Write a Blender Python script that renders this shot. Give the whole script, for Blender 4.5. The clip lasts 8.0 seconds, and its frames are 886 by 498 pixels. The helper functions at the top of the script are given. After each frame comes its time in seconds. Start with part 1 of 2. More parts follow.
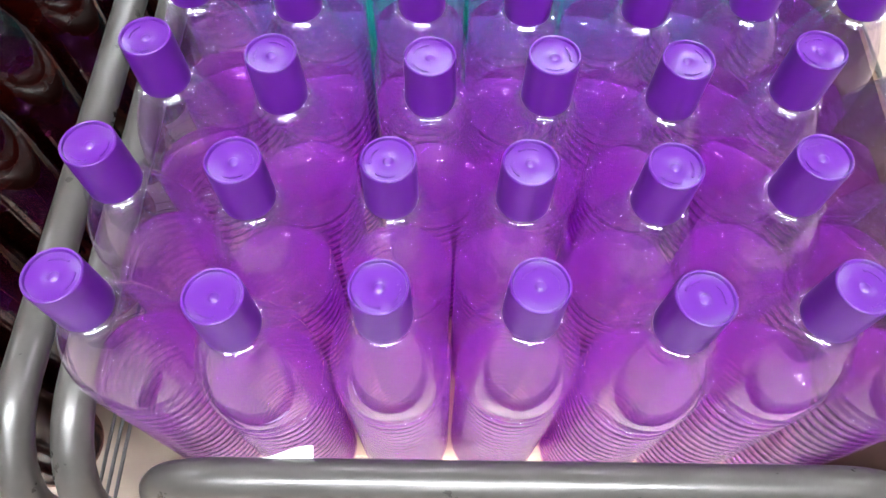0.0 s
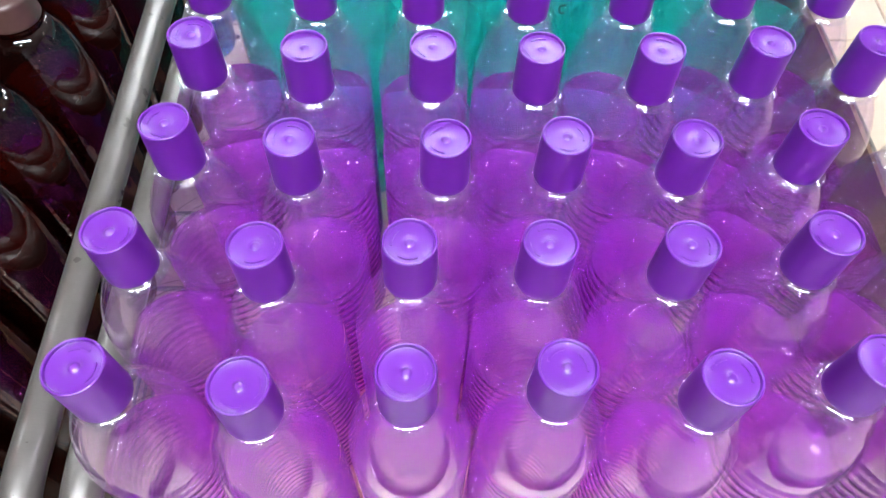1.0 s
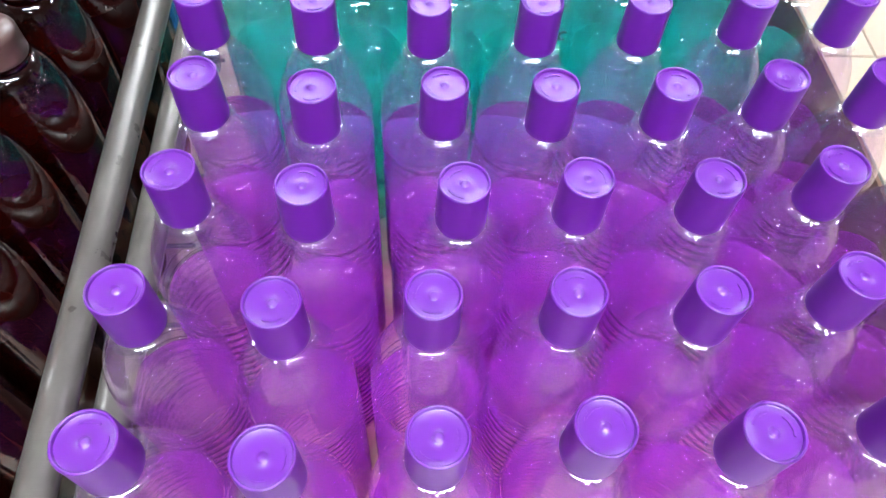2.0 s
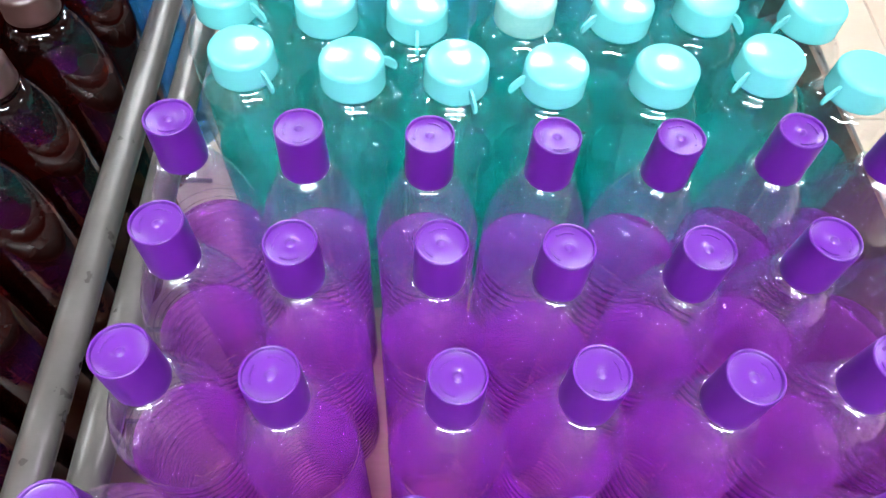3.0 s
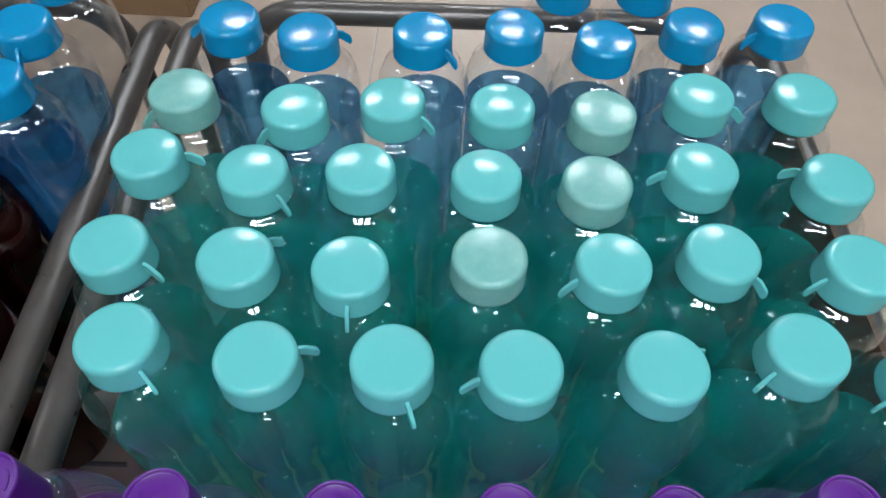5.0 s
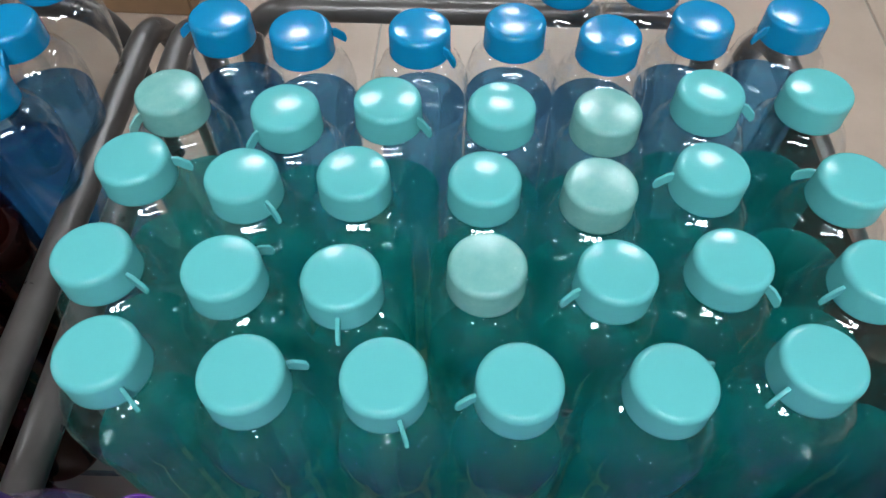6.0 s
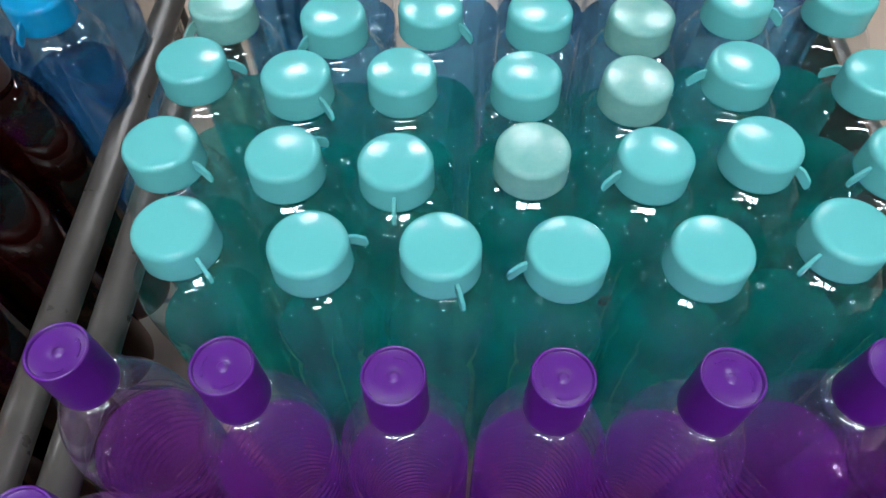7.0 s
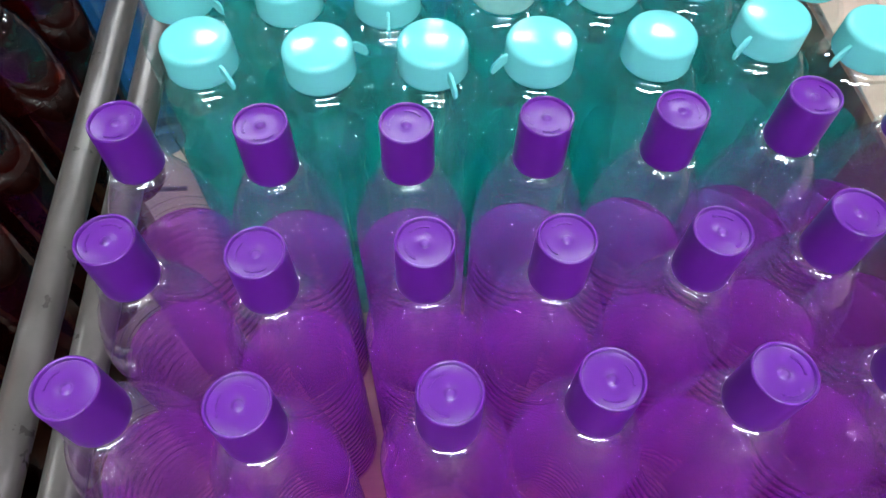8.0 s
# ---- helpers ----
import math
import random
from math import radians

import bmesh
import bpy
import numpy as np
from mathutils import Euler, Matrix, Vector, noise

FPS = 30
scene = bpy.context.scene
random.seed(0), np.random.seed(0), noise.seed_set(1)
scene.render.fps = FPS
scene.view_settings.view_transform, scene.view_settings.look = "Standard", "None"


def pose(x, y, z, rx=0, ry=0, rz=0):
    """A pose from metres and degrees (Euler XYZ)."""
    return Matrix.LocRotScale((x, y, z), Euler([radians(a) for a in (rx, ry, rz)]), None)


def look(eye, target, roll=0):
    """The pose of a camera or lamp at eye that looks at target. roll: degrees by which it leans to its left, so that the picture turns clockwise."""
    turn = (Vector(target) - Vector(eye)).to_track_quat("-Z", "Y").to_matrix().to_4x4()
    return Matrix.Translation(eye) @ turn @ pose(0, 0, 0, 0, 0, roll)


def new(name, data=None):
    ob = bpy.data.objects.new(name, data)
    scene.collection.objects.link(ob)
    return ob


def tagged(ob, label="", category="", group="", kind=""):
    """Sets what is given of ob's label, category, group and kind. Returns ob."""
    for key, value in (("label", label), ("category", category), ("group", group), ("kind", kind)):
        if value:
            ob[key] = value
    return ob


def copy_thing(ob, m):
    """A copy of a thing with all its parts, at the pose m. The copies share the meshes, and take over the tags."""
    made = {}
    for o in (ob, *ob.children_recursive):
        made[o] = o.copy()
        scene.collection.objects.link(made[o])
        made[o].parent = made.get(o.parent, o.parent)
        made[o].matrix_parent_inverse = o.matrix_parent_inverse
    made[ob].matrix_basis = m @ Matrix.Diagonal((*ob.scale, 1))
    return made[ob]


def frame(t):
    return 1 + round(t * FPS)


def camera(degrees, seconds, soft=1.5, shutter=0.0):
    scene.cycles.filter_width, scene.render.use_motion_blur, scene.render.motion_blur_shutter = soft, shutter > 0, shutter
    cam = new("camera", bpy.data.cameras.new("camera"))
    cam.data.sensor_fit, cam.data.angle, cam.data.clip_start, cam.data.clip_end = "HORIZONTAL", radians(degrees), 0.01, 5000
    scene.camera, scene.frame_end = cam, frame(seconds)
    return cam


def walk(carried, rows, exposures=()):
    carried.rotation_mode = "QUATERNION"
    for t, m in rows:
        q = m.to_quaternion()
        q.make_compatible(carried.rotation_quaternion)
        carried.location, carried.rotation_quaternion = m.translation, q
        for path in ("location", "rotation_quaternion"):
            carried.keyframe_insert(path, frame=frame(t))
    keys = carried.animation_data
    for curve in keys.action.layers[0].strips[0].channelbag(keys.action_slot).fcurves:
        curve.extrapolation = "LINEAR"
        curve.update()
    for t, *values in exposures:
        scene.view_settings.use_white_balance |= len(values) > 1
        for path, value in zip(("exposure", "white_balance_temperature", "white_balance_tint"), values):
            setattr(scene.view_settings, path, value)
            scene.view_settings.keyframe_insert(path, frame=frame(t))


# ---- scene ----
cam = camera(63.8, 8.0)
PATH = [
    (0, (0.024, -0.34, 0.56), (0.005, 0.581, -1.215), 1.2),
    (0.5, (0.018, -0.339, 0.562), (0.025, 0.622, -1.192), 1.5),
    (1, (0.004, -0.33, 0.567), (0.03, 0.727, -1.131), 2.5),
    (1.2, (0.001, -0.321, 0.571), (0.044, 0.81, -1.078), 3.0),
    (2.5, (-0.028, -0.27, 0.564), (0.079, 0.774, -1.138), 4.9),
    (3, (-0.008, -0.197, 0.575), (0.044, 0.865, -1.119), 4.5),
    (3.5, (0.009, -0.158, 0.577), (0.023, 0.928, -1.102), 3.1),
    (4, (0.022, -0.115, 0.584), (0.009, 1.021, -1.062), 1.8),
    (4.5, (0.029, -0.047, 0.58), (0.01, 1.111, -1.051), 2.2),
    (6, (0.043, 0.009, 0.562), (-0.007, 1.152, -1.078), 0.6),
    (6.5, (0.036, -0.006, 0.561), (-0.061, 1.123, -1.087), -1.4),
    (7, (0.021, -0.049, 0.552), (-0.039, 1.046, -1.121), -0.4),
    (7.5, (0.013, -0.104, 0.544), (0.019, 0.943, -1.16), 0.8),
    (8, (-0.001, -0.174, 0.545), (0.06, 0.87, -1.159), 1.5),
]
EXPOSURES = [(0.0, 1.62), (1.0, 1.78), (2.5, 1.82), (3.0, 1.72), (3.5, 1.05), (4.0, 1.0), (4.5, 0.36), (6.0, 0.32), (7.0, 0.38), (7.5, 0.65), (8.0, 1.12)]
RAIL_Z, TUBE_R = 0.142, 0.0118
# rows at y 2.9 and -1.3 follow the glints; last three are added fill
LIGHTS = ((-0.9, 2.9), (1.3, 2.9), (-0.8, -1.3), (-0.2, -1.3), (0.4, -1.3), (1.0, -1.3), (0.2, -2.9), (0.2, 4.6), (3.2, 0.8), (-3.0, 0.8))
walk(cam, [(t, look(eye, target, roll)) for t, eye, target, roll in PATH], exposures=EXPOSURES)

# ---- world and light ----
world = bpy.data.worlds.new("shop_air")
scene.world = world
world.use_nodes = True
world.node_tree.nodes["Background"].inputs[0].default_value = (0.80, 0.86, 1.0, 1)
world.node_tree.nodes["Background"].inputs[1].default_value = 0.12
LAMP_GLOW = 46.0
scene.cycles.transparent_max_bounces = 32
scene.cycles.max_bounces = 20
scene.cycles.diffuse_bounces = 12


# ---- materials ----
def fresh(name):
    m = bpy.data.materials.new(name)
    m.use_nodes = True
    nt = m.node_tree
    nt.nodes.clear()
    out = nt.nodes.new("ShaderNodeOutputMaterial")
    return m, nt, out


def add(nt, kind, **inputs):
    n = nt.nodes.new(kind)
    for key, value in inputs.items():
        n.inputs[key.replace("_", " ")].default_value = value
    return n


def grain(nt, scale, detail=4.0, stretch=(1, 1, 1)):
    tc = nt.nodes.new("ShaderNodeTexCoord")
    mp = add(nt, "ShaderNodeMapping", Scale=stretch)
    nt.links.new(tc.outputs["Object"], mp.inputs["Vector"])
    n = add(nt, "ShaderNodeTexNoise", Scale=scale, Detail=detail, Roughness=0.6)
    nt.links.new(mp.outputs[0], n.inputs["Vector"])
    return n.outputs["Fac"]


def ramp(nt, fac, lo, hi, a=0.3, b=0.7):
    r = nt.nodes.new("ShaderNodeValToRGB")
    r.color_ramp.elements[0].position, r.color_ramp.elements[1].position = a, b
    r.color_ramp.elements[0].color, r.color_ramp.elements[1].color = (*lo, 1), (*hi, 1)
    nt.links.new(fac, r.inputs[0])
    return r.outputs[0]


def solid(name, lo, hi, rough=0.4, metal=0.0, scale=30.0, fine=400.0, bump=0.1, depth=0.0004, spec=0.5, stretch=(1, 1, 1), see=0.0):
    """An opaque surface: two tones at a coarse scale, fine relief, uneven gloss."""
    m, nt, out = fresh(name)
    p = add(nt, "ShaderNodeBsdfPrincipled", Metallic=metal)
    p.inputs["Specular IOR Level"].default_value = spec
    coarse = grain(nt, scale, 5.0, stretch)
    tiny = grain(nt, fine, 3.0, stretch)
    nt.links.new(ramp(nt, coarse, lo, hi), p.inputs["Base Color"])
    rr = add(nt, "ShaderNodeMapRange", From_Min=0.3, From_Max=0.7, To_Min=rough * 0.8, To_Max=min(1.0, rough * 1.25))
    nt.links.new(coarse, rr.inputs["Value"])
    nt.links.new(rr.outputs[0], p.inputs["Roughness"])
    b = add(nt, "ShaderNodeBump", Strength=bump, Distance=depth)
    nt.links.new(tiny, b.inputs["Height"])
    nt.links.new(b.outputs[0], p.inputs["Normal"])
    last = p.outputs[0]
    if see:
        t = add(nt, "ShaderNodeBsdfTranslucent", Color=(*hi, 1))
        mx = add(nt, "ShaderNodeMixShader", Fac=see)
        nt.links.new(last, mx.inputs[1])
        nt.links.new(t.outputs[0], mx.inputs[2])
        last = mx.outputs[0]
    nt.links.new(last, out.inputs[0])
    return m


def clear(name, tint, haze=0.05, ior=1.5, rough=0.05, gloss=1.0, body=(0.9, 0.9, 0.95), scale=60.0, bump=0.15, scatter=0.65, bend=0.0, straight_share=0.56, edge=0.6):
    """Clear or dyed see-through stuff: tinted, with a little cloudiness and a gloss that grows at grazing angles."""
    m, nt, out = fresh(name)
    tr = add(nt, "ShaderNodeBsdfTransparent", Color=(*tint, 1))
    if bend:
        rf = add(nt, "ShaderNodeBsdfRefraction", Color=(*tint, 1), Roughness=0.02, IOR=bend)
        straight = tr
        tr = add(nt, "ShaderNodeMixShader", Fac=1.0 - straight_share)
        nt.links.new(straight.outputs[0], tr.inputs[1])
        nt.links.new(rf.outputs[0], tr.inputs[2])
    tl = add(nt, "ShaderNodeBsdfTranslucent", Color=(*body, 1))
    df = add(nt, "ShaderNodeBsdfDiffuse", Color=(*body, 1))
    both = add(nt, "ShaderNodeMixShader", Fac=scatter)
    nt.links.new(tl.outputs[0], both.inputs[1])
    nt.links.new(df.outputs[0], both.inputs[2])
    cloud = add(nt, "ShaderNodeMapRange", From_Min=0.3, From_Max=0.7, To_Min=haze * 0.75, To_Max=haze * 1.25)
    nt.links.new(grain(nt, scale), cloud.inputs["Value"])
    mx = add(nt, "ShaderNodeMixShader")
    nt.links.new(cloud.outputs[0], mx.inputs[0])
    nt.links.new(tr.outputs[0], mx.inputs[1])
    nt.links.new(both.outputs[0], mx.inputs[2])
    gl = add(nt, "ShaderNodeBsdfGlossy", Roughness=rough)
    gl.inputs["Color"].default_value = (1, 1, 1, 1)
    fr = add(nt, "ShaderNodeLayerWeight", Blend=0.5)
    steep = add(nt, "ShaderNodeMath")
    steep.operation = "POWER"
    steep.inputs[1].default_value = 4.0
    nt.links.new(fr.outputs["Facing"], steep.inputs[0])
    bp = add(nt, "ShaderNodeBump", Strength=bump, Distance=0.0008)
    nt.links.new(grain(nt, scale * 2.5, 2.0), bp.inputs["Height"])
    nt.links.new(bp.outputs[0], gl.inputs["Normal"])
    k = add(nt, "ShaderNodeMath")
    k.operation = "MULTIPLY_ADD"
    k.inputs[1].default_value, k.inputs[2].default_value = edge * gloss, ((ior - 1) / (ior + 1)) ** 2 * gloss
    nt.links.new(steep.outputs[0], k.inputs[0])
    top = nt.nodes.new("ShaderNodeMixShader")
    nt.links.new(k.outputs[0], top.inputs[0])
    nt.links.new(mx.outputs[0], top.inputs[1])
    nt.links.new(gl.outputs[0], top.inputs[2])
    nt.links.new(top.outputs[0], out.inputs[0])
    return m


PURPLE = solid("purple_plastic", (0.066, 0.0035, 0.155), (0.075, 0.0045, 0.172), 0.36, scale=9, fine=1500, bump=0.02, spec=0.55, see=0.04)
TEAL = solid("teal_plastic", (0.10, 0.40, 0.395), (0.115, 0.43, 0.425), 0.16, scale=9, fine=900, bump=0.05, spec=0.35, see=0.1)
TEAL_DULL = solid("dusty_teal_plastic", (0.13, 0.34, 0.31), (0.19, 0.39, 0.355), 0.22, scale=90, fine=900, bump=0.08, see=0.08)
BLUE = solid("blue_plastic", (0.004, 0.205, 0.40), (0.006, 0.235, 0.455), 0.16, scale=9, fine=900, bump=0.05, see=0.1)
BROWN = solid("dark_brown_plastic", (0.035, 0.016, 0.014), (0.055, 0.024, 0.02), 0.35, scale=50, fine=900, bump=0.05)
PET = clear("clear_bottle_plastic", (0.975, 0.985, 0.985), haze=0.004, ior=1.85, rough=0.01, scale=45, bump=0.05)
# clear plastic; pink tint and lavender haze stand in for rib sparkle and violet light
PET_PINK_LIT = clear("pink_lit_bottle_plastic", (0.978, 0.925, 0.988), haze=0.022, ior=1.9, rough=0.012, gloss=1.15, body=(0.76, 0.46, 0.94), scale=45, bump=0.12, scatter=0.35)
PET_BROWN = clear("brown_bottle_plastic", (0.40, 0.13, 0.08), haze=0.05, ior=1.65, rough=0.03, edge=0.25, body=(0.05, 0.012, 0.01))
# magenta and teal haze stands in for light focused through clear liquid
MAGENTA = clear("magenta_liquid", (0.960, 0.71, 0.995), haze=0.15, ior=1.33, rough=0.03, gloss=0.3, scatter=0.2, bend=1.30, body=(0.78, 0.10, 0.98), scale=25)
GREEN = clear("teal_liquid", (0.66, 0.99, 0.97), haze=0.18, ior=1.33, rough=0.03, gloss=0.3, scatter=0.2, bend=1.30, body=(0.008, 0.96, 0.87), scale=25)
AZURE = clear("blue_liquid", (0.45, 0.75, 0.96), haze=0.06, ior=1.33, rough=0.03, gloss=0.3, scatter=0.4, bend=1.30, body=(0.02, 0.25, 0.55), scale=25)
DARK = clear("dark_brown_liquid", (0.25, 0.05, 0.03), haze=0.7, ior=1.33, rough=0.15, gloss=0.8, body=(0.06, 0.01, 0.008), scale=25)
STEEL = solid("grey_coated_tube", (0.066, 0.057, 0.052), (0.088, 0.076, 0.070), 0.32, metal=0.35, scale=40, fine=700, bump=0.08)
WIRE = solid("dark_wire", (0.09, 0.085, 0.085), (0.14, 0.13, 0.13), 0.4, metal=0.6, scale=80)
CARD = solid("cardboard", (0.19, 0.11, 0.06), (0.24, 0.145, 0.08), 0.85, scale=14, fine=260, bump=0.3, spec=0.2, stretch=(1, 6, 1))
# for the added board that darkens the view through the end bottles
BOARD = solid("dark_brown_board", (0.075, 0.042, 0.030), (0.11, 0.062, 0.043), 0.8, scale=12, fine=240, bump=0.3, spec=0.2, stretch=(1, 5, 1))
PALE_CARD = solid("pale_cardboard", (0.60, 0.43, 0.26), (0.70, 0.53, 0.34), 0.85, scale=14, fine=260, bump=0.3, spec=0.2, stretch=(1, 6, 1))
TILE = solid("beige_floor_tile", (0.31, 0.23, 0.18), (0.36, 0.27, 0.21), 0.35, scale=9, fine=150, bump=0.1)
GROUT = solid("grout", (0.22, 0.20, 0.18), (0.28, 0.26, 0.23), 0.9, scale=40)
PAINT = solid("white_frame_paint", (0.72, 0.72, 0.70), (0.79, 0.79, 0.77), 0.7, scale=3, fine=120, bump=0.15)
GREY_PAINT = solid("grey_wall_paint", (0.17, 0.175, 0.18), (0.21, 0.215, 0.22), 0.8, scale=3, fine=120, bump=0.15, spec=0.2)
PAPER = solid("white_paper", (0.78, 0.77, 0.75), (0.84, 0.83, 0.81), 0.7, scale=60)
SPECK = solid("black_speck_plastic", (0.012, 0.012, 0.012), (0.02, 0.02, 0.02), 0.5)
GLOW, _nt, _out = fresh("tube_light")
_e = add(_nt, "ShaderNodeEmission", Color=(0.87, 0.96, 1.03, 1), Strength=LAMP_GLOW)
_nt.links.new(_e.outputs[0], _out.inputs[0])


# ---- building helpers ----
def mesh_of(name, bm, material, smooth=True):
    bmesh.ops.recalc_face_normals(bm, faces=bm.faces)
    me = bpy.data.meshes.new(name)
    bm.to_mesh(me)
    bm.free()
    me.materials.append(material)
    if smooth:
        me.shade_smooth()
        me.set_sharp_from_angle(angle=radians(42))
    return me


def part(name, bm, material, parent=None, label="", smooth=True):
    """Links a bmesh as one mesh object, under a thing or a part."""
    ob = new(name, mesh_of(name, bm, material, smooth))
    ob.parent = parent
    if label:
        tagged(ob, label)
    return ob


def empty(name, m=None):
    ob = new(name)
    ob.empty_display_size = 0.02
    if m is not None:
        ob.matrix_basis = m
    return ob


def lathe(profile, segments=40, wave=None):
    """A turned shape from (radius, height) pairs; wave(angle, height) scales the radius."""
    bm = bmesh.new()
    rings = []
    for r, z in profile:
        if r < 1e-6:
            rings.append([bm.verts.new((0, 0, z))])
            continue
        ring = []
        for i in range(segments):
            a = 2 * math.pi * i / segments
            k = r * (wave(a, z) if wave else 1.0)
            ring.append(bm.verts.new((k * math.cos(a), k * math.sin(a), z)))
        rings.append(ring)
    for lo, hi in zip(rings, rings[1:]):
        if len(lo) == 1 and len(hi) == 1:
            continue
        for i in range(segments):
            j = (i + 1) % segments
            if len(lo) == 1:
                bm.faces.new((lo[0], hi[j], hi[i]))
            elif len(hi) == 1:
                bm.faces.new((lo[i], lo[j], hi[0]))
            else:
                bm.faces.new((lo[i], lo[j], hi[j], hi[i]))
    return bm


def box(bm, x0, x1, y0, y1, z0, z1, bevel=0.0):
    made = bmesh.ops.create_cube(bm, size=1.0, matrix=Matrix.LocRotScale(((x0 + x1) / 2, (y0 + y1) / 2, (z0 + z1) / 2), None, (x1 - x0, y1 - y0, z1 - z0)))
    if bevel:
        edges = list({e for v in made["verts"] for e in v.link_edges})
        bmesh.ops.bevel(bm, geom=edges, offset=bevel, segments=2, affect="EDGES")
    return bm


def tube(points, radius, segments=14, closed_ends=True):
    """A round bar along a line of points."""
    bm = bmesh.new()
    pts = [Vector(p) for p in points]
    rings, side = [], None
    for i, p in enumerate(pts):
        d = (pts[min(i + 1, len(pts) - 1)] - pts[max(i - 1, 0)]).normalized()
        if side is None:
            side = d.orthogonal().normalized()
        side = (side - d * side.dot(d)).normalized()
        up = d.cross(side)
        rings.append([bm.verts.new(p + radius * (math.cos(a) * side + math.sin(a) * up)) for a in [2 * math.pi * k / segments for k in range(segments)]])
    for lo, hi in zip(rings, rings[1:]):
        for k in range(segments):
            n = (k + 1) % segments
            bm.faces.new((lo[k], lo[n], hi[n], hi[k]))
    if closed_ends:
        bm.faces.new(rings[0][::-1])
        bm.faces.new(rings[-1])
    return bm


def smoothstep(a, b, v):
    t = min(1.0, max(0.0, (v - a) / (b - a)))
    return t * t * (3 - 2 * t)


# ---- the room ----
FLOOR_Z, BASE = -0.17, -0.05
def room():
    x0, x1, y0, y1, top = -4.1, 4.7, -4.28, 6.12, 2.75
    part("floor", box(bmesh.new(), x0, x1, y0, y1, FLOOR_Z - 0.12, FLOOR_Z - 0.003), GROUT, smooth=False)
    for name, b in (("wall_south", (x0, x1, y0 - 0.15, y0)), ("wall_north", (x0, x1, y1, y1 + 0.15)), ("wall_west", (x0 - 0.15, x0, y0 - 0.15, y1 + 0.15)), ("wall_east", (x1, x1 + 0.15, y0 - 0.15, y1 + 0.15))):
        tagged(part(name, box(bmesh.new(), *b, FLOOR_Z - 0.12, top), GREY_PAINT, smooth=False), "plain grey painted shop wall", "wall", kind="structure")
    tagged(part("ceiling", box(bmesh.new(), x0 - 0.15, x1 + 0.15, y0 - 0.15, y1 + 0.15, top, top + 0.12), GREY_PAINT, smooth=False), "plain grey painted shop ceiling", "ceiling", kind="structure")
    tagged(bpy.data.objects["floor"], "beige tiled shop floor with narrow grout joints", "floor", kind="structure")


def ceiling_light(x, y):
    """A square flat panel in a white frame."""
    lamp = tagged(empty("ceiling_light", pose(x, y, 2.75)), "unseen square white ceiling panel light, switched on; some are added fill", "ceiling light", "ceiling lights")
    bm = bmesh.new()
    for k in range(4):
        m = Matrix.Rotation(k * math.pi / 2, 4, "Z") @ Matrix.Translation((0.0, 0.231, -0.012)) @ Matrix.Diagonal((0.486, 0.024, 0.022, 1))
        bmesh.ops.create_cube(bm, size=1.0, matrix=m)
    part("panel_frame", bm, PAINT, lamp, smooth=False)
    part("diffuser", box(bmesh.new(), -0.218, 0.218, -0.218, 0.218, -0.014, -0.004), GLOW, lamp, "glowing white diffuser", smooth=False)
    return lamp


room()
first = ceiling_light(0.2, 2.9)
for x, y in LIGHTS:
    copy_thing(first, pose(x, y, 2.75))


# ---- tube racks ----
def bent(y0, y1, z, r, axis, c, foot):
    """The line of a hoop: up from a foot, along, and down again, with rounded corners."""
    pts = [(y0, foot)]
    for k in range(9):
        a = math.pi - k * math.pi / 16
        pts.append((y0 + r + r * math.cos(a), z - r + r * math.sin(a)))
    for k in range(9):
        a = math.pi / 2 - k * math.pi / 16
        pts.append((y1 - r + r * math.cos(a), z - r + r * math.sin(a)))
    pts.append((y1, foot))
    return [(c, u, v) if axis == "x" else (u, c, v) for u, v in pts]


def rack(x0, x1, y0, y1, z=RAIL_Z, label="", inset=0.045, close_wires=()):
    """A stand of bent grey tube with a wire floor; x and y are the centre lines of its hoops."""
    turned = pose(-0.2, -0.28, 0, 0, 0, 1.6) @ pose(0.2, 0.28, 0)
    ob = tagged(empty("bottle_rack", turned @ pose(x0, y0, FLOOR_Z)), label, "display rack", "racks")
    off = Vector((-x0, -y0, -FLOOR_Z))

    def put(name, pts, rad, mat, seg=16):
        part(name, tube([Vector(p) + off for p in pts], rad, seg), mat, ob)
    for x in (x0, x1):
        put("side_hoop", bent(y0 - 0.012, y1 + 0.012, z, 0.07, "x", x, FLOOR_Z), TUBE_R, STEEL)
    for y in (y0, y1):
        put("end_hoop", bent(x0 + inset, x1 - inset, z, 0.05, "y", y, BASE - 0.012), TUBE_R, STEEL)
    n = int((x1 - x0) / 0.054)
    for k in range(1, n):
        x = x0 + (x1 - x0) * k / n
        put("floor_wire", [(x, y0 + 0.012, BASE - 0.006), (x, y1 - 0.012, BASE - 0.006)], 0.0022, WIRE, 6)
    for x in close_wires:
        put("floor_wire", [(x, y0 + 0.012, BASE - 0.006), (x, y0 + 0.20, BASE - 0.006)], 0.0016, WIRE, 6)
    n = int((y1 - y0) / 0.09)
    for k in range(0, n + 1):
        y = y0 + 0.014 + (y1 - y0 - 0.028) * k / n
        put("cross_wire", [(x0, y, BASE - 0.0105), (x1, y, BASE - 0.0105)], 0.0026, WIRE, 6)
    return ob


RACK = (-0.194, 0.343, -0.2775, 0.566)
rack(*RACK, label="grey tube rack with wire floor holding purple, teal and blue bottles")
rack(-0.80, -0.229, -0.2775, 0.566, label="grey tube rack with wire floor holding brown and blue bottles", close_wires=(-0.2575, -0.2500, -0.2425))


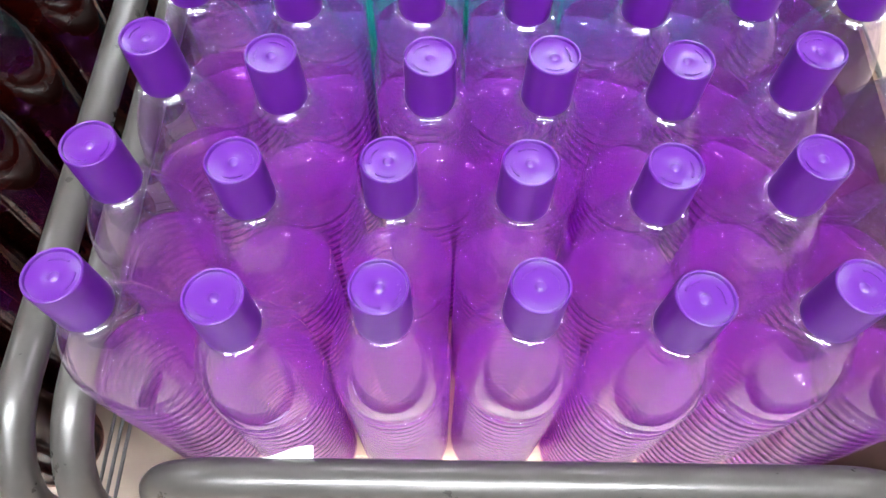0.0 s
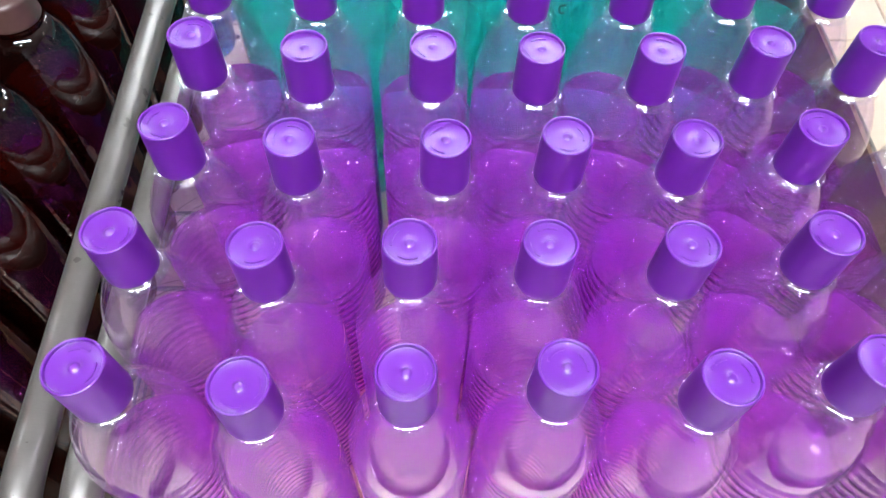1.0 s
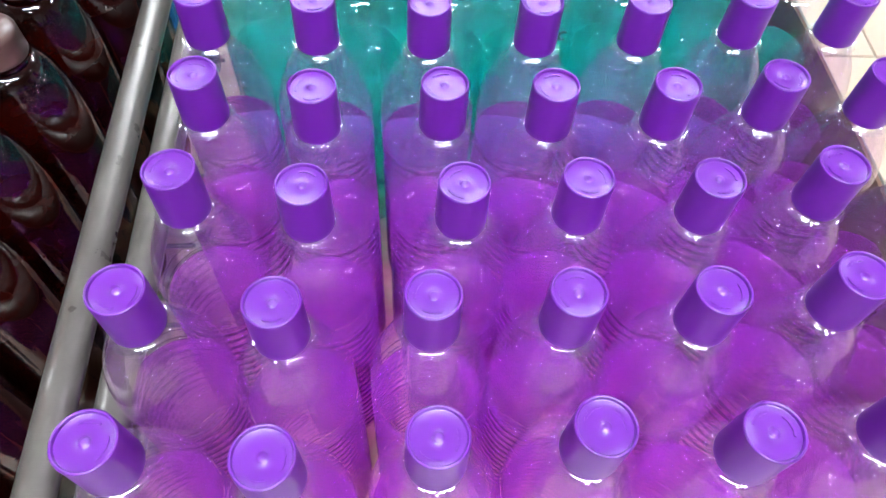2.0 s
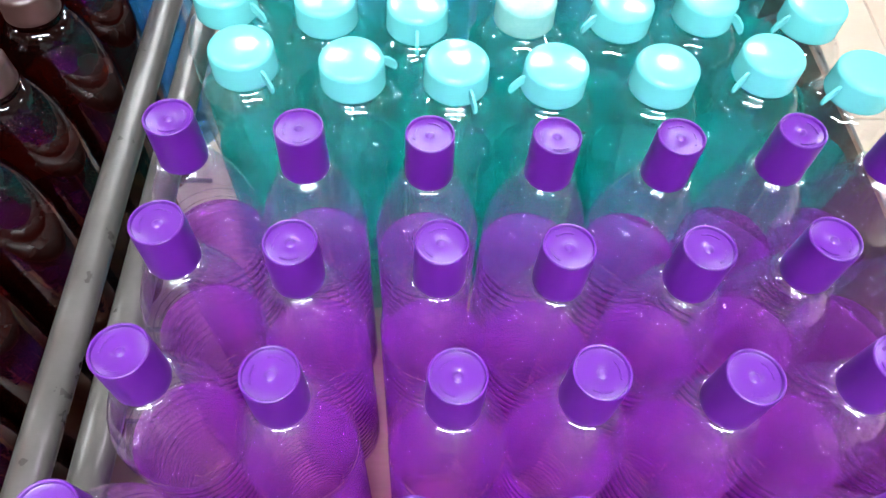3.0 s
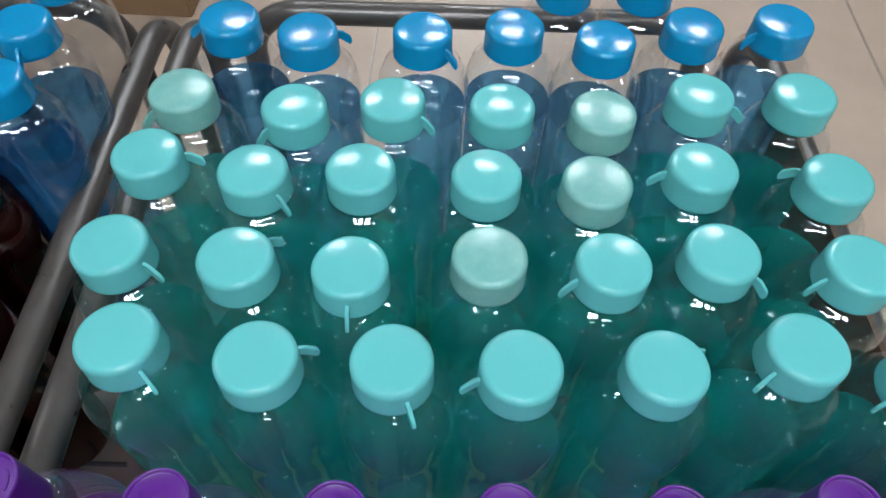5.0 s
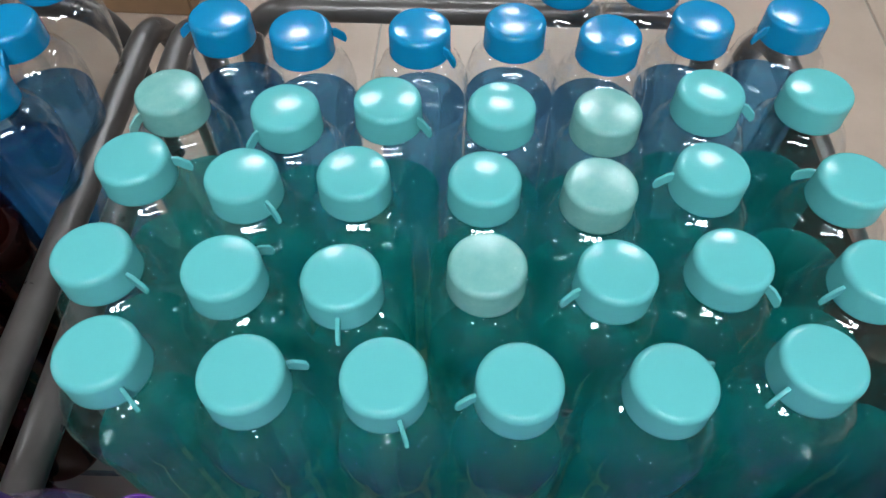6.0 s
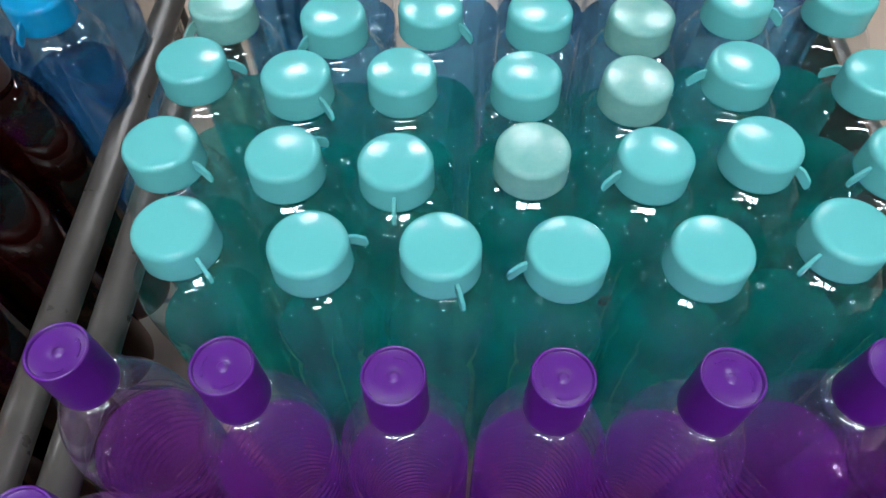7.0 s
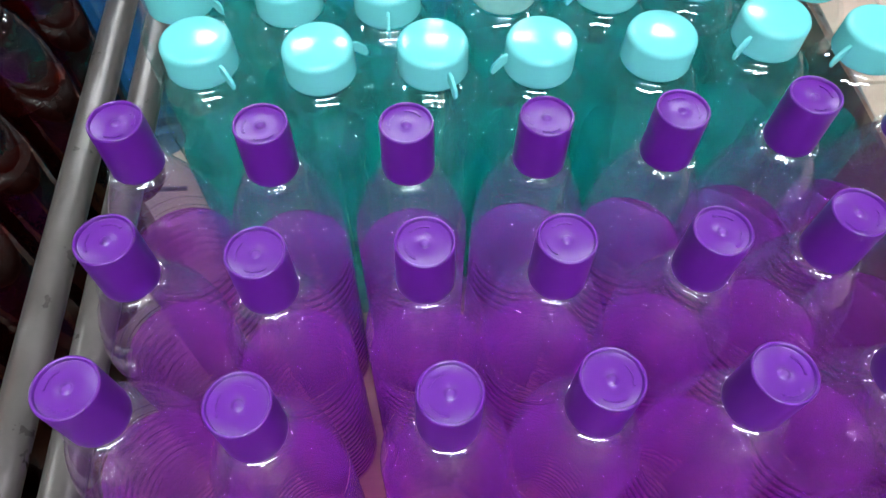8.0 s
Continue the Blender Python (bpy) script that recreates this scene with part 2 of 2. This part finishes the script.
# ---- bottles ----
def tall_profile():
    """The slim bottle: ribbed body, long round shoulder, narrow neck."""
    pts = [(0.0, BASE + 0.004), (0.021, BASE + 0.004), (0.028, BASE), (0.0320, BASE + 0.003), (0.0338, BASE + 0.010)]
    z = BASE + 0.012
    while z < 0.158:
        pts += [(0.0324, z), (0.0326, z + 0.0008), (0.0342, z + 0.0026), (0.0345, z + 0.0040), (0.0345, z + 0.0068), (0.0342, z + 0.0077), (0.0327, z + 0.0090)]
        z += 0.0094
    pts += [(0.0345, 0.1640), (0.0344, 0.1665)]
    for k in range(1, 33):
        t = k / 32
        pts.append((0.0158 + (0.0344 - 0.0158) * (1 - t ** 2.1), 0.1665 + 0.0625 * t))
    pts += [(0.0150, 0.2310), (0.0128, 0.2325), (0.0125, 0.262)]
    return pts


def short_profile():
    """The wide-necked bottle: straight body with facets on the shoulder."""
    pts = [(0.0, BASE + 0.004), (0.022, BASE + 0.004), (0.029, BASE), (0.0315, BASE + 0.003), (0.0333, BASE + 0.010), (0.0336, 0.05), (0.0336, 0.10), (0.0336, 0.145), (0.0333, 0.160)]
    pts += [(0.0340, 0.166), (0.0346, 0.176), (0.0347, 0.188), (0.0344, 0.197), (0.0336, 0.2035), (0.0322, 0.2085), (0.0303, 0.2128), (0.0280, 0.2162), (0.0255, 0.2190), (0.0230, 0.2210), (0.0212, 0.2219)]
    pts += [(0.0205, 0.2225), (0.0205, 0.2245), (0.0185, 0.2255), (0.0185, 0.243)]
    return pts


def domed_profile():
    """The brown bottle: straight body under a long smooth dome."""
    pts = [(0.0, BASE + 0.004), (0.022, BASE + 0.004), (0.030, BASE), (0.0333, BASE + 0.004), (0.0350, BASE + 0.012), (0.0352, 0.06), (0.0352, 0.150)]
    for k in range(1, 21):
        a = k / 20 * math.pi / 2
        pts.append((0.0170 + 0.0182 * math.cos(a), 0.150 + 0.072 * math.sin(a)))
    return pts + [(0.0186, 0.2230), (0.0186, 0.2245), (0.0160, 0.2255), (0.0160, 0.243)]


def short_wave(a, z):
    k = smoothstep(0.186, 0.204, z) * (1 - smoothstep(0.2165, 0.2215, z))
    return 1 + 0.034 * k * (abs(math.sin(7 * a)) - 0.65)


def liquid_profile(profile, level, gap=0.0012):
    pts = [(max(0.0, r - gap), z + 0.0012) for k, (r, z) in enumerate(profile) if z + 0.0012 < level]
    pts[0] = (0.0, pts[0][1])
    r = pts[-1][0]
    return pts + [(r, level - 0.0006), (r - 0.0012, level), (0.0, level - 0.0002)]


def purple_cap(parent):
    z = 0.235
    prof = [(0.0, z + 0.002), (0.0132, z + 0.002), (0.0132, z), (0.0144, z), (0.0146, z + 0.0008), (0.0145, z + 0.004), (0.0142, z + 0.0338)]
    for k in range(1, 9):
        a = k / 9 * math.pi
        prof.append((0.01335 + 0.00085 * math.cos(a), z + 0.0340 + 0.0011 * math.sin(a)))
    prof += [(0.0124, z + 0.0333), (0.0120, z + 0.0331), (0.0060, z + 0.0330), (0.0030, z + 0.0330)]
    for k in range(1, 6):
        a = k / 6 * math.pi / 2
        prof.append((0.0025 * math.cos(a), z + 0.0330 + 0.0011 * math.sin(a)))
    prof.append((0.0, z + 0.0341))
    cap = part("cap", lathe(prof, 40), PURPLE, parent, "purple plastic cap with a raised rim")
    for start in (195, 300):
        bm = bmesh.new()
        rows = []
        for k in range(9):
            a = radians(start + k * 8)
            wide = 0.0008 * (1.0 if k % 2 else 0.55)
            rows.append([bm.verts.new((r * math.cos(a), r * math.sin(a), h)) for r, h in ((0.0092 - wide, z + 0.0329), (0.0092 - wide, z + 0.0336), (0.0092 + wide, z + 0.0336), (0.0092 + wide, z + 0.0329))])
        for lo, hi in zip(rows, rows[1:]):
            for k in range(4):
                bm.faces.new((lo[k], lo[(k + 1) % 4], hi[(k + 1) % 4], hi[k]))
        bm.faces.new(rows[0])
        bm.faces.new(rows[-1][::-1])
        part("embossed_mark", bm, PURPLE, cap, smooth=False)


def wide_cap(parent, material, label, tab=True, r=0.0218):
    z0, z1 = 0.2265, 0.247
    prof = [(0.0, z0 + 0.003), (r - 0.002, z0 + 0.003), (r - 0.002, z0), (r, z0), (r + 0.0003, z0 + 0.0006), (r, z0 + 0.003), (r - 0.0003, z1 - 0.0042)]
    for k in range(1, 8):
        a = k / 7 * math.pi / 2
        prof.append((r - 0.0045 + 0.0042 * math.cos(a), z1 - 0.0042 + 0.0042 * math.sin(a)))
    prof += [(0.013, z1 + 0.0005), (0.008, z1 + 0.0008), (0.004, z1 + 0.00095), (0.0, z1 + 0.001)]
    cap = part("cap", lathe(prof, 44), material, parent, label)
    if not tab:
        return
    bm = bmesh.new()
    shape = [(r - 0.0015, z0 + 0.0135), (r + 0.0035, z0 + 0.0120), (r + 0.0090, z0 + 0.0065), (r + 0.0100, z0 + 0.0020), (r + 0.0085, z0 - 0.0010), (r + 0.0060, z0 + 0.0015), (r + 0.0020, z0 + 0.0060), (r - 0.0015, z0 + 0.0075)]
    sides = [[bm.verts.new((x, s * 0.0011, z)) for x, z in shape] for s in (-1, 1)]
    bm.faces.new(sides[0])
    bm.faces.new(sides[1][::-1])
    for k in range(len(shape)):
        n = (k + 1) % len(shape)
        bm.faces.new((sides[0][k], sides[1][k], sides[1][n], sides[0][n]))
    bmesh.ops.bevel(bm, geom=list(bm.edges), offset=0.0004, segments=1, affect="EDGES")
    part("pull_tab", bm, material, cap)


def purple_bottle():
    ob = tagged(empty("soap_bottle"), "clear bottle of magenta liquid with purple cap in the rack", "bottle", "purple bottles")
    prof = tall_profile()
    part("body", lathe(prof, 72), PET_PINK_LIT, ob, "clear ribbed plastic body")
    part("liquid", lathe(liquid_profile(prof, 0.146), 48), MAGENTA, ob, "magenta liquid")
    ring = [(0.0128, 0.2306), (0.0170, 0.2306), (0.0180, 0.2312), (0.0181, 0.2318), (0.0174, 0.2326), (0.0164, 0.2335), (0.0152, 0.2343), (0.0128, 0.2346)]
    part("neck_ring", lathe(ring, 40), PET, ob, "clear ring under the cap")
    purple_cap(ob)
    return ob


def wide_bottle(name, cap_mat, liquid_mat, level, label, cap_label, liquid_label, group):
    ob = tagged(empty(name), label, "bottle", group)
    prof = short_profile()
    part("body", lathe(prof, 96, short_wave), PET, ob, "clear faceted plastic body")
    if liquid_mat:
        part("liquid", lathe(liquid_profile(prof, level), 40), liquid_mat, ob, liquid_label)
    wide_cap(ob, cap_mat, cap_label)
    for piece in ob.children_recursive:
        piece.data.transform(Matrix.Translation((0, 0, BASE)) @ Matrix.Diagonal((1, 1, 1.011, 1)) @ Matrix.Translation((0, 0, -BASE)))
    return ob


def brown_bottle():
    ob = tagged(empty("brown_bottle"), "dark brown bottle with dark brown cap in the neighbouring rack", "bottle", "brown bottles")
    prof = domed_profile()
    part("body", lathe(prof, 56), PET_BROWN, ob, "dark brown plastic body")
    part("liquid", lathe(liquid_profile(prof, 0.165), 40), DARK, ob, "dark brown liquid")
    wide_cap(ob, BROWN, "dark brown plastic cap", False, 0.0190)
    return ob


def stand(master, rows, turns=None, lean=0.25):
    """Stands bottles at (x, y) places in millimetres; the master itself takes the first. turns: the way each cap's tab points, or any way."""
    rng = random.Random(7)
    for piece in master.children_recursive:
        piece.data.transform(Matrix.Translation((0, 0, -BASE)))
    for i, (x, y) in enumerate([spot for row in rows for spot in row]):
        a = turns[i] if turns else rng.uniform(0, 360)
        m = pose(x / 1000, y / 1000, BASE, rng.uniform(-lean, lean), rng.uniform(-lean, lean), a)
        if i == 0:
            master.matrix_basis = m
        else:
            copy_thing(master, m)


# purple bottles: rows from the front of the rack
row_1 = ((-153, -210), (-80, -217), (-6, -209), (65, -204), (138, -209), (212, -201), (284, -200))
row_2 = ((-157, -137), (-83, -145), (-9, -141), (62, -139), (135, -139), (208, -130), (281, -128))
row_3 = ((-145, -67), (-75, -75), (9, -72), (76, -70), (149, -68), (222, -59), (293, -52))
row_4 = ((-145, 4), (-75, -4), (0, 0), (68, -1), (140, 1), (209, 10), (277, 12))
row_5 = ((-154, 75), (-82, 71), (-6, 70), (65, 73), (137, 75), (211, 85), (280, 88))
stand(purple_bottle(), (row_1, row_2, row_3, row_4, row_5))

# teal bottles; each cap's tab points its own way
teal = wide_bottle("cleaner_bottle", TEAL, GREEN, 0.156, "clear bottle of teal liquid with turquoise tabbed cap in the rack", "turquoise plastic cap", "teal liquid", "teal bottles")
row_6 = ((-132, 156), (-59, 151), (9, 152), (74, 154), (149, 156), (221, 172), (285, 160))
row_7 = ((-154, 213), (-84, 209), (-19, 207), (126, 217), (190, 230), (266, 227))
row_8 = ((-154, 282), (-87, 273), (-22, 279), (55, 280), (188, 295), (270, 290))
row_9 = ((-71, 330), (-7, 340), (64, 339), (198, 359), (268, 364))
stand(teal, (row_6, row_7, row_8, row_9), (-45, 25, -65, 195, 35, 215, 205, -22, 50, -88, 203, -33, 200, 18, -40, 100, 90, 180, 150, 225, -25, 90, -10, 90))
dull = wide_bottle("cleaner_bottle", TEAL_DULL, GREEN, 0.152, "clear bottle of teal liquid with dusty faded turquoise cap", "dusty greyish turquoise cap", "teal liquid", "teal bottles")
stand(dull, (((58, 220), (122, 279), (-147, 339), (132, 338)),), (90, 80, 222, 90))

# blue bottles along the back of the rack and of its neighbour
blue = wide_bottle("blue_bottle", BLUE, AZURE, 0.178, "clear bottle with bright blue tabbed cap, half full of blue liquid", "bright blue plastic cap", "blue liquid", "blue bottles")
row_10 = ((-133, 416), (-73, 406), (8, 412), (75, 422), (140, 413), (206, 434), (273, 443))
stand(blue, (row_10, ((-275, 340), (-347, 344), (-277, 400), (-349, 404))), (180, 25, -35, 90, 90, 90, 200, -100, 60, -80, 120))
spare = wide_bottle("clear_bottle", BLUE, None, 0, "empty clear bottle with bright blue tabbed cap", "bright blue plastic cap", "", "blue bottles")
stand(spare, (((115, 484), (177, 487), (-281, 465), (-354, 468)),), (30, 150, 100, 40))

# dark brown bottles in the neighbouring rack
brown = brown_bottle()
stand(brown, [[(x + (k % 2) * 4, 280 - 72 * k) for x in (-296, -370, -444, -518)] for k in range(8)])


# ---- loose things ----
def card_sheet():
    bm = bmesh.new()
    box(bm, -0.188, 0.318, -0.222, 0.470, BASE - 0.0035, BASE - 0.0004, 0.0006)
    tagged(part("cardboard_sheet", bm, PALE_CARD, smooth=False), "tan cardboard sheet lying under the bottles", "cardboard")


card_sheet()


def darkening_board():
    """A brown board added at the far side of the rack to darken the end bottles, with a slightly wavy top edge."""
    bm = bmesh.new()
    n, rows = 28, []
    for k in range(n + 1):
        y = -0.255 + 0.735 * k / n
        x = 0.3275 - 0.028 * (y + 0.28) + 0.0012 * math.sin(9 * y)
        top = 0.168 + 0.004 * math.sin(11 * y + 0.6)
        rows.append([bm.verts.new(c) for c in ((x, y, BASE), (x, y, top), (x + 0.003, y, top), (x + 0.003, y, BASE))])
    for lo, hi in zip(rows, rows[1:]):
        for k in range(4):
            bm.faces.new((lo[k], lo[(k + 1) % 4], hi[(k + 1) % 4], hi[k]))
    bm.faces.new(rows[0])
    bm.faces.new(rows[-1][::-1])
    tagged(part("darkening_board", bm, BOARD, smooth=False), "dark brown board added beside the bottles to darken the view through them", "cardboard")


darkening_board()


def carton():
    ob = tagged(empty("cardboard_box", pose(-0.405, 0.955, FLOOR_Z)), "brown cardboard box standing on the tiled floor", "box")
    bm = bmesh.new()
    box(bm, -0.34, 0.0, 0.0, 0.26, 0.0, 0.30, 0.003)
    part("carton_body", bm, CARD, ob, smooth=False)
    bm = bmesh.new()
    box(bm, -0.338, -0.002, -0.0016, 0.128, 0.3005, 0.304, 0.001)
    part("flap", bm, CARD, ob, smooth=False)
    bm = bmesh.new()
    box(bm, -0.338, -0.002, 0.132, 0.2616, 0.3005, 0.304, 0.001)
    part("flap", bm, CARD, ob, smooth=False)


carton()


def price_tag():
    bm = bmesh.new()
    bmesh.ops.create_grid(bm, x_segments=8, y_segments=6, size=0.5)
    for v in bm.verts:
        u, w = v.co.x, v.co.y
        v.co = (-0.066 + 0.034 * u, -0.2660 + 0.004 * math.sin(3 * u) + 0.012 * w, 0.144 + 0.010 * w + 0.002 * math.sin(5 * u))
    bmesh.ops.solidify(bm, geom=list(bm.faces), thickness=0.0004)
    tagged(part("price_tag", bm, PAPER), "small creased white paper tag behind the front bar", "tag")


price_tag()


def black_clip():
    pts = [(0.0035 * math.cos(a), 0.0006 * math.sin(3 * a), 0.0045 * math.sin(a)) for a in [radians(60 + k * 24) for k in range(11)]]
    ob = tagged(part("plastic_loop", tube(pts, 0.0011, 8), SPECK), "tiny open black plastic loop caught between teal bottles", "loop")
    ob.location = (0.1125, 0.178, 0.152)


black_clip()


# ---- floor tiles ----
def floor_tiles(size=0.8, joint=0.003):
    bm = bmesh.new()
    box(bm, 0, size - joint, 0, size - joint, -0.009, 0, 0.0012)
    me = mesh_of("tile", bm, TILE, smooth=False)
    floor = bpy.data.objects["floor"]
    for i in range(11):
        for j in range(13):
            ob = new("tile", me)
            ob.parent = floor
            ob.location = (-4.1 + i * size, -4.28 + j * size, FLOOR_Z)


floor_tiles()
